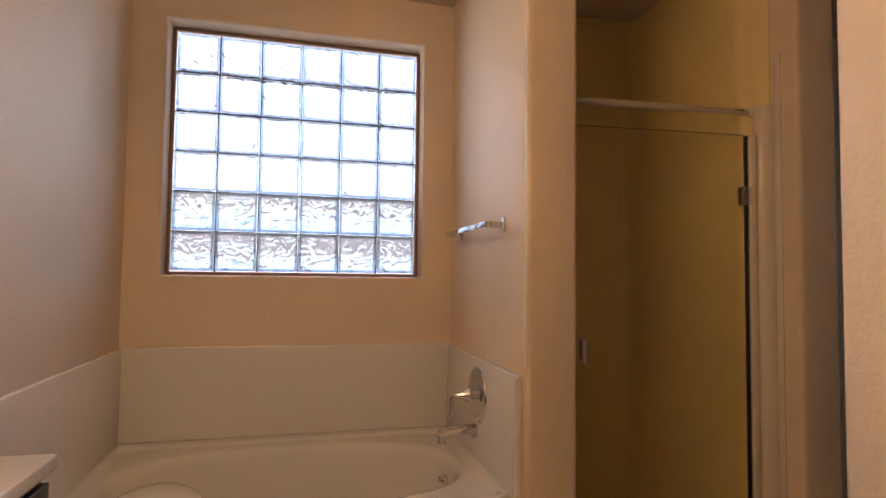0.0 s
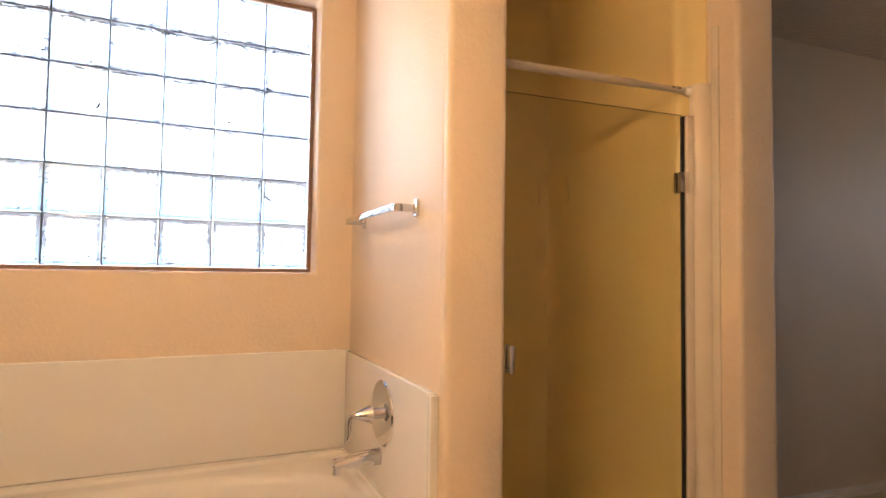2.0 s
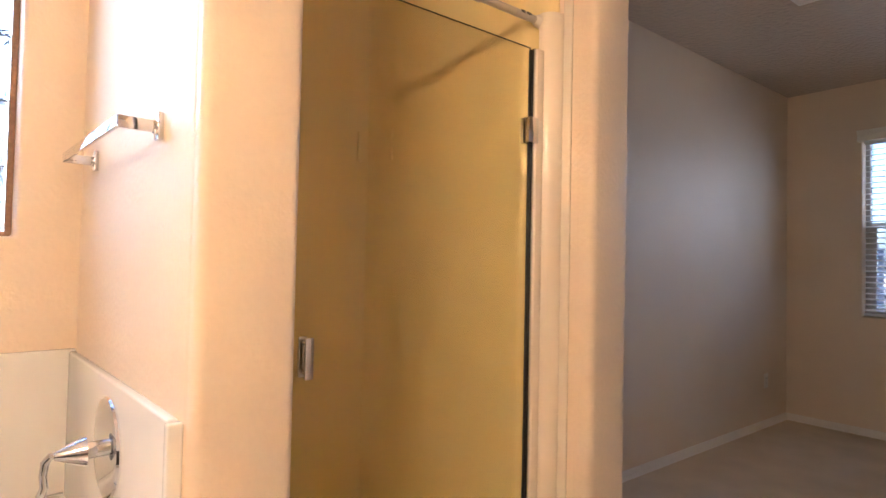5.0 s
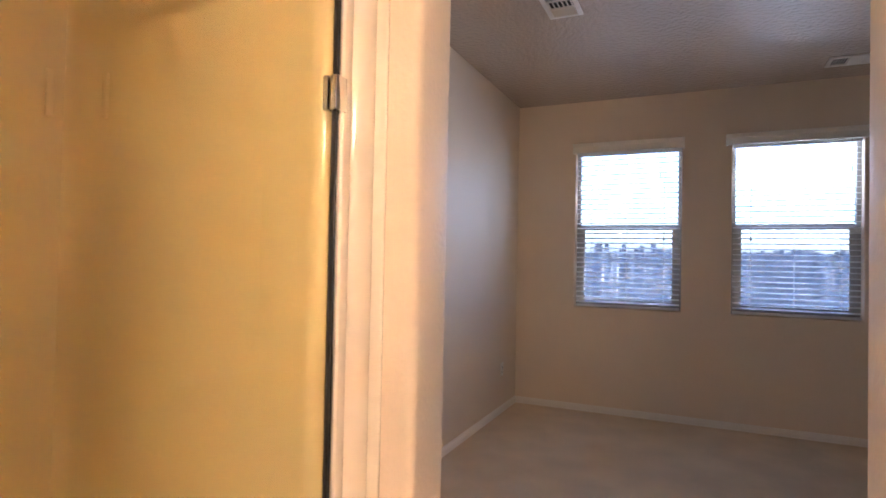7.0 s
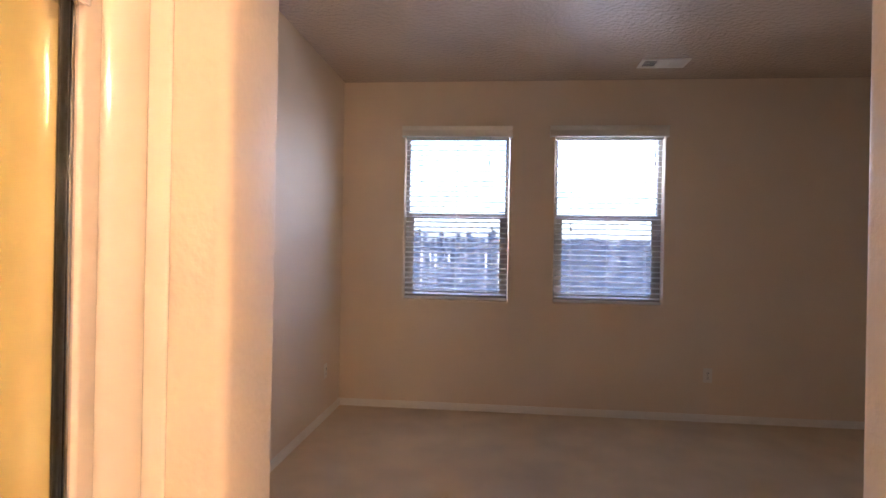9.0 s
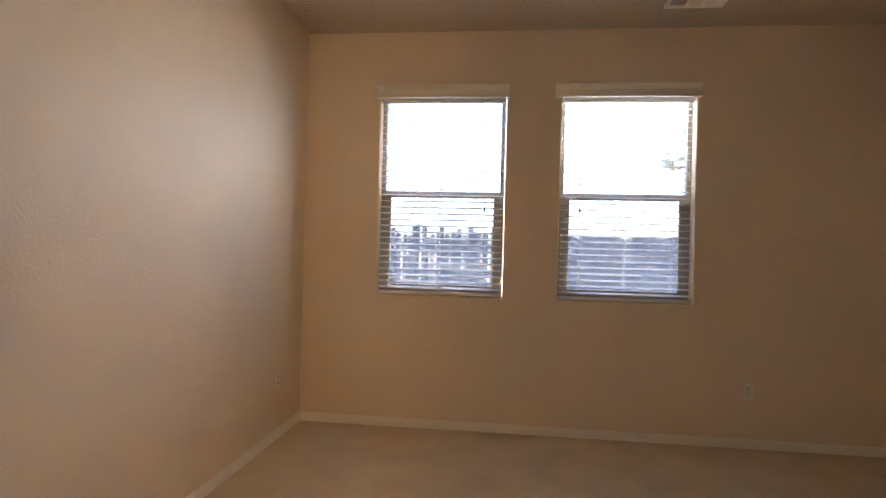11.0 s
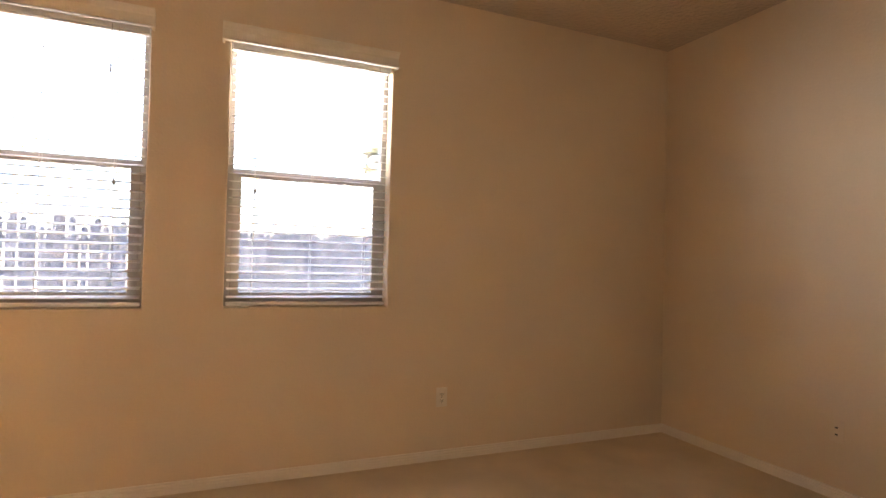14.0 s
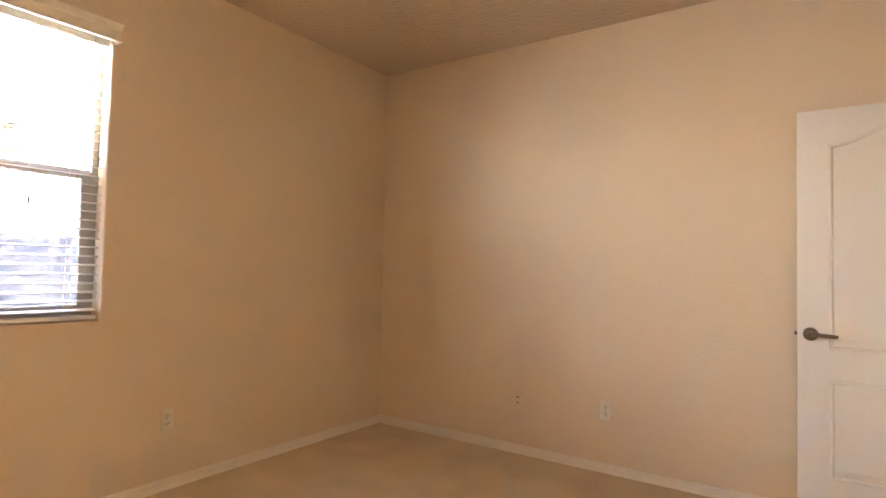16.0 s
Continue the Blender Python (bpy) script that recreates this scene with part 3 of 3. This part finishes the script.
holed_wall(bm, -pw / 2 + 0.0035, pw / 2 - 0.0035, -ph / 2 + 0.0035, ph / 2 - 0.0035, 0.008, 0.013, ((-pw / 2 + 0.017, pw / 2 - 0.017, -ph / 2 + 0.017, ph / 2 - 0.017),), 0.0015, ALONG_X)
block_rim = mesh_of("block_rim", bm, BLOCKRIM)
for i in range(6):
    for j in range(6):
        g = new("glass_block", block_face)
        g.parent = gb
        g.matrix_local = pose(a0 + (i + 0.5) * pw, 0, b0 + (j + 0.5) * ph)
        r = new("rim", block_rim)
        r.parent = g
        g.visible_shadow = r.visible_shadow = False

# ---- shower ----
shower = thing("shower_stall", "acrylic shower surround with moulded grips, yellowed for the warm light inside", "shower", pose(-4.45, -0.4, FLOOR))
inv = pose(4.45, 0.4, -FLOOR)


def sh(bm):
    bmesh.ops.transform(bm, matrix=inv, verts=bm.verts[:])
    return bm


bm = bmesh.new()
box(bm, (-4.87, 0.030, FLOOR), (-4.02, 0.058, CEIL - 0.002), 0.004)
part("back_panel", sh(bm), SHOWERWALL, shower)
bm = bmesh.new()
box(bm, (-4.878, -0.795, FLOOR), (-4.850, 0.035, CEIL - 0.002), 0.006)
part("left_panel", sh(bm), SHOWERWALL, shower)
# right panel: one profile with a rounded step towards the door and a coved back corner
bm = bmesh.new()
prof = [(-4.0135, -0.850), (-4.018, -0.850), (-4.030, -0.832), (-4.044, -0.818), (-4.060, -0.808), (-4.080, -0.800), (-4.094, -0.792), (-4.102, -0.778), (-4.106, -0.755),
        (-4.112, -0.30), (-4.118, -0.06), (-4.126, -0.015), (-4.140, 0.012), (-4.165, 0.030), (-4.165, 0.05), (-4.0135, 0.05)]
rings = [[bm.verts.new((x, y, z)) for x, y in prof] for z in (FLOOR, CEIL - 0.002)]
for k in range(len(prof)):
    j = (k + 1) % len(prof)
    bm.faces.new((rings[0][k], rings[0][j], rings[1][j], rings[1][k]))
bm.faces.new(rings[0][::-1]), bm.faces.new(rings[1])
part("right_panel", sh(bm), SHOWERWALL, shower)
bm = bmesh.new()
box(bm, (-4.0215, -0.905, FLOOR), (-4.0125, -0.872, 2.206), 0.004, 3)
part("flange", sh(bm), RETURN, shower)
bm = bmesh.new()
prof = [(-4.0135, -0.871), (-4.026, -0.871), (-4.040, -0.868), (-4.052, -0.863), (-4.062, -0.856), (-4.069, -0.847), (-4.0735, -0.835), (-4.0735, -0.822), (-4.0135, -0.822)]
rings = [[bm.verts.new((x, y, z)) for x, y in prof] for z in (FLOOR, 2.0)]
for k in range(len(prof)):
    j = (k + 1) % len(prof)
    bm.faces.new((rings[0][k], rings[0][j], rings[1][j], rings[1][k]))
bm.faces.new(rings[0][::-1]), bm.faces.new(rings[1])
part("front_return", sh(bm), RETURN, shower, "cream rounded acrylic front return")
bm = bmesh.new()
box(bm, (-4.872, -0.87, FLOOR), (-4.02, -0.79, FLOOR + 0.11), 0.012, 3)
box(bm, (-4.872, -0.79, FLOOR), (-4.02, 0.03, FLOOR + 0.03), 0.004, 2)
part("pan", sh(bm), SHOWERWALL, shower)
for lo, hi in (((-4.215, 0.022, 1.642), (-4.192, 0.036, 1.768)), ((-4.1235, -0.085, 1.648), (-4.108, -0.062, 1.772))):
    bm = bmesh.new()
    box(bm, lo, hi, 0.005, 3)
    part("moulded_grip", sh(bm), SHOWERWALL, shower)

sdoor = thing("shower_door", "frameless tinted glass shower door with chrome hinges, closed", "shower door", pose(-4.115, -0.83, FLOOR + 0.12))
dinv = pose(4.115, 0.83, -FLOOR - 0.12)


def sd(bm):
    bmesh.ops.transform(bm, matrix=dinv, verts=bm.verts[:])
    return bm


bm = bmesh.new()
box(bm, (-4.872, -0.834, FLOOR + 0.12), (-4.121, -0.826, 1.880), 0.0012, 1)
glass = part("glass_panel", sd(bm), TINT, sdoor, smooth=False)
glass.visible_shadow = False
bm = bmesh.new()
box(bm, (-4.872, -0.8345, 1.8802), (-4.121, -0.8255, 1.8815))
part("top_edge", sd(bm), SEAL, sdoor, smooth=False)
bm = bmesh.new()
box(bm, (-4.122, -0.838, FLOOR + 0.12), (-4.1155, -0.823, 1.876), 0.002)
part("seal", sd(bm), SEAL, sdoor, "black rubber seal strip")
bm = bmesh.new()
box(bm, (-4.115, -0.842, FLOOR + 0.11), (-4.1075, -0.816, 1.879), 0.0015)
part("chrome_strip", sd(bm), CHROME, sdoor)
bm = bmesh.new()
box(bm, (-4.107, -0.848, FLOOR + 0.11), (-4.075, -0.812, 1.880), 0.004, 3)
part("jamb", sd(bm), CHAMPAGNE, sdoor, "pale metal jamb")
for z in (1.596, 0.20):
    bm = bmesh.new()
    box(bm, (-4.142, -0.853, z), (-4.101, -0.8345, z + 0.075), 0.0025)
    box(bm, (-4.142, -0.8255, z), (-4.101, -0.812, z + 0.075), 0.0025)
    part("hinge", sd(bm), CHROME, sdoor, "chrome square hinge")
bm = bmesh.new()
for y in (-0.850, -0.812):
    box(bm, (-4.818, y - 0.004, 0.980), (-4.798, y + 0.004, 1.071), 0.003)
for z in (0.992, 1.058):
    tube(bm, (-4.808, -0.850, z), (-4.808, -0.812, z), 0.005, segs=12)
part("pull_handle", sd(bm), CHROME, sdoor, "chrome pull handle on both faces")

rod = thing("curtain_rod", "grey tension shower curtain rod above the glass door", "curtain rod", pose(-4.45, -0.818, 1.980))
bm = bmesh.new()
tube(bm, (-0.428, 0, 0), (0.14, 0, 0), 0.0145, segs=24)
part("outer_tube", bm, RODGREY, rod)
bm = bmesh.new()
tube(bm, (0.139, 0, 0), (0.38, 0, 0), 0.0115, segs=24)
part("inner_tube", bm, RODGREY, rod)
for x0, x1 in ((0.358, 0.408), (-0.405, -0.4295)):
    bm = bmesh.new()
    lathe(bm, ((0.012, 0.0), (0.015, 0.006), (0.019, 0.02), (0.0225, abs(x1 - x0) - 0.006), (0.022, abs(x1 - x0)), (0.0, abs(x1 - x0))), look((x0, 0, 0), (2 * x0 - x1, 0, 0)), 28)
    part("end_cap", bm, TRIM, rod, "cream rubber end cap")
for k, (x, w) in enumerate(((0.292, 0.016), (0.314, 0.02))):
    for z in (0.002, 0.0065):
        bm = bmesh.new()
        box(bm, (x, -0.0119, z - 0.0012), (x + w, -0.0105, z + 0.0012))
        part("label_mark", bm, DARK, rod, smooth=False)

# ---- vanity and its lamp ----
cab = thing("vanity_cabinet", "dark espresso wood vanity cabinet below a cream countertop", "cabinet", TUB @ pose(-0.765, -2.2, FLOOR))
bm = bmesh.new()
box(bm, (0.002, -0.95, 0.10), (0.215, 0.868, 0.868), 0.003)
box(bm, (0.002, -0.93, 0.0), (0.15, 0.85, 0.10), 0.002)
part("body", bm, CABINET, cab)
for k in range(4):
    y = -0.90 + k * 0.445
    bm = bmesh.new()
    holed_wall(bm, y, y + 0.425, 0.30, 0.855, 0.216, 0.234, ((y + 0.055, y + 0.37, 0.355, 0.80),), 0.003, ALONG_Y)
    box(bm, (0.216, y + 0.05, 0.35), (0.224, y + 0.375, 0.805), 0.002)
    part("cabinet_door", bm, CABINET, cab)
    bm = bmesh.new()
    box(bm, (0.216, y, 0.12), (0.234, y + 0.425, 0.285), 0.004)
    part("drawer_front", bm, CABINET, cab)
top_ob = bmesh.new()
box(top_ob, (-0.769, -3.17, 0.832), (-0.528, -1.303, 0.870), 0.006, 3, TUB)
tagged(part("countertop", top_ob, COUNTER), "cream solid-surface countertop with rounded edge", "countertop")

lamp = thing("vanity_light", "chrome bar light with four warm glowing globes", "wall lamp", TUB @ pose(-0.771, -2.45, 2.20))
bm = bmesh.new()
box(bm, (0.001, -0.42, -0.055), (0.035, 0.42, 0.055), 0.006, 3)
part("back_plate", bm, CHROME, lamp)
for k in range(4):
    y = -0.315 + 0.21 * k
    bm = bmesh.new()
    tube(bm, (0.034, y, 0), (0.062, y, 0), 0.024, 0.02, 24)
    part("socket", bm, CHROME, lamp)
    bm = bmesh.new()
    bmesh.ops.create_uvsphere(bm, u_segments=24, v_segments=14, radius=0.05, matrix=pose(0.105, y, 0))
    part("globe_bulb", bm, BULB, lamp, "glowing frosted globe bulb")

# ---- outdoors ----
bm = bmesh.new()
bmesh.ops.create_grid(bm, x_segments=20, y_segments=20, size=600, matrix=pose(0, 0, -0.32))
tagged(part("ground", bm, DIRT), "dry bare yard ground", "ground", kind="structure")
# Unseen slab, added so that the house shades its rooms.
bm = bmesh.new()
box(bm, (-7.9, south - 0.6, CEIL + 0.15), (0.6, 0.75, CEIL + 0.22))
tagged(part("roof", bm, ROOFSLAB), "unseen brown roof slab, added to keep the sun off the rooms", "roof", kind="structure")


def fence(name, p, q, seed, gaps, label, height=1.95):
    """Dog-ear pickets from p to q on two rails, uneven at the top."""
    p, q = Vector(p), Vector(q)
    d = (q - p)
    run = d.length
    m = Matrix.Translation(p) @ Matrix.Rotation(math.atan2(d.y, d.x), 4, "Z")
    ob = thing(name, label, "fence", m)
    rnd = random.Random(seed)
    meshes = []
    for w in (0.105, 0.112, 0.098):
        bm = bmesh.new()
        c = w * 0.28
        outline = [(0, 0), (w, 0), (w, height - c), (w - c, height), (c, height), (0, height - c)]
        front = [bm.verts.new((x, 0, z)) for x, z in outline]
        back = [bm.verts.new((x, 0.018, z)) for x, z in outline]
        bm.faces.new(front), bm.faces.new(back[::-1])
        for k in range(6):
            j = (k + 1) % 6
            bm.faces.new((front[k], front[j], back[j], back[k]))
        meshes.append((w, mesh_of("picket", bm, FENCEWOOD, False)))
    x = 0.0
    while x < run:
        w, me = rnd.choice(meshes)
        k = new("picket", me)
        k.parent = ob
        lean = rnd.gauss(0, 0.12) if not any(a < x < b for a, b in gaps) else rnd.gauss(0.2, 0.75)
        k.matrix_local = pose(x, rnd.uniform(-0.004, 0.004), 0, 0, lean, 0) @ Matrix.Diagonal((1, 1, 1 + rnd.uniform(-0.035, 0.012) + (rnd.choice((0.075, 0.03, 0.0, -0.03, -0.05)) if any(a < x < b for a, b in gaps) else 0), 1))
        x += w + (rnd.uniform(-0.004, 0.003) if not any(a < x < b for a, b in gaps) else rnd.choice((-0.022, -0.014, -0.008, -0.002, 0.004)))
    for z in (0.30, 1.05, 1.62):
        bm = bmesh.new()
        box(bm, (0, 0.02, z), (run, 0.058, z + 0.085), 0.003)
        part("rail", bm, FENCEWOOD, ob)
    for k in range(int(run / 2.4) + 1):
        bm = bmesh.new()
        box(bm, (k * 2.4, 0.06, 0), (k * 2.4 + 0.09, 0.15, 1.9), 0.004)
        part("post", bm, FENCEWOOD, ob)
    return ob


GZ = -0.32
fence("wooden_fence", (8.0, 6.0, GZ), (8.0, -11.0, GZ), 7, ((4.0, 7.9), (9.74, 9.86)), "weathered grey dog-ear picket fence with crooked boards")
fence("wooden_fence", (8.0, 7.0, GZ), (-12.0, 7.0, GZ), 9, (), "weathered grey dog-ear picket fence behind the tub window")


def tree(m, height, spread, seed, label):
    """A slender bare trunk that leans under a small, loose crown."""
    ob = thing("tree", label, "tree", m)
    rnd = random.Random(seed)
    bm = bmesh.new()
    sweep(bm, [(0, -1.1, 0), (0, -1.0, height * 0.3), (0, -0.75, height * 0.6), (0, -0.3, height * 0.8), (0, 0, height * 0.97)], [0.06, 0.05, 0.045, 0.04, 0.015], 10)
    tips = []
    for k in range(22):
        a, z = rnd.uniform(0, 6.28), height * rnd.uniform(0.80, 0.97)
        r = spread * (1.0 - 4.0 * abs(z / height - 0.83)) * rnd.uniform(0.5, 1.0)
        e = (r * math.cos(a), r * math.sin(a), z + r * rnd.uniform(-0.1, 0.4))
        sweep(bm, [(0, 0, z), (e[0] * 0.5, e[1] * 0.5, z + r * 0.2), e], [0.02, 0.014, 0.005], 6)
        tips.append((z, e))
    part("trunk", bm, BARK, ob)
    verts, faces = [], []
    for z, e in tips:
        for _ in range(90):
            s = rnd.uniform(0.25, 1.05)
            c = Vector((e[0] * s, e[1] * s, z + (e[2] - z) * s)) + Vector((rnd.gauss(0, 0.09), rnd.gauss(0, 0.09), rnd.gauss(0, 0.08)))
            n = Vector((rnd.gauss(0, 1), rnd.gauss(0, 1), rnd.gauss(0, 1))).normalized()
            t = n.orthogonal().normalized() * rnd.uniform(0.04, 0.08)
            o = n.cross(t) * 0.5
            k = len(verts)
            verts += [c - t, c + o, c + t, c - o]
            faces.append((k, k + 1, k + 2, k + 3))
    me = bpy.data.meshes.new("crown")
    me.from_pydata([tuple(v) for v in verts], [], faces)
    me.materials.append(SUNLITLEAF)
    cr = new("crown", me)
    cr.parent = ob
    cr["kind"] = "stuff"
    return ob


tree(pose(20.0, -8.42, GZ), 6.4, 0.95, 3, "slender tree with a small sunlit crown beyond the fence")
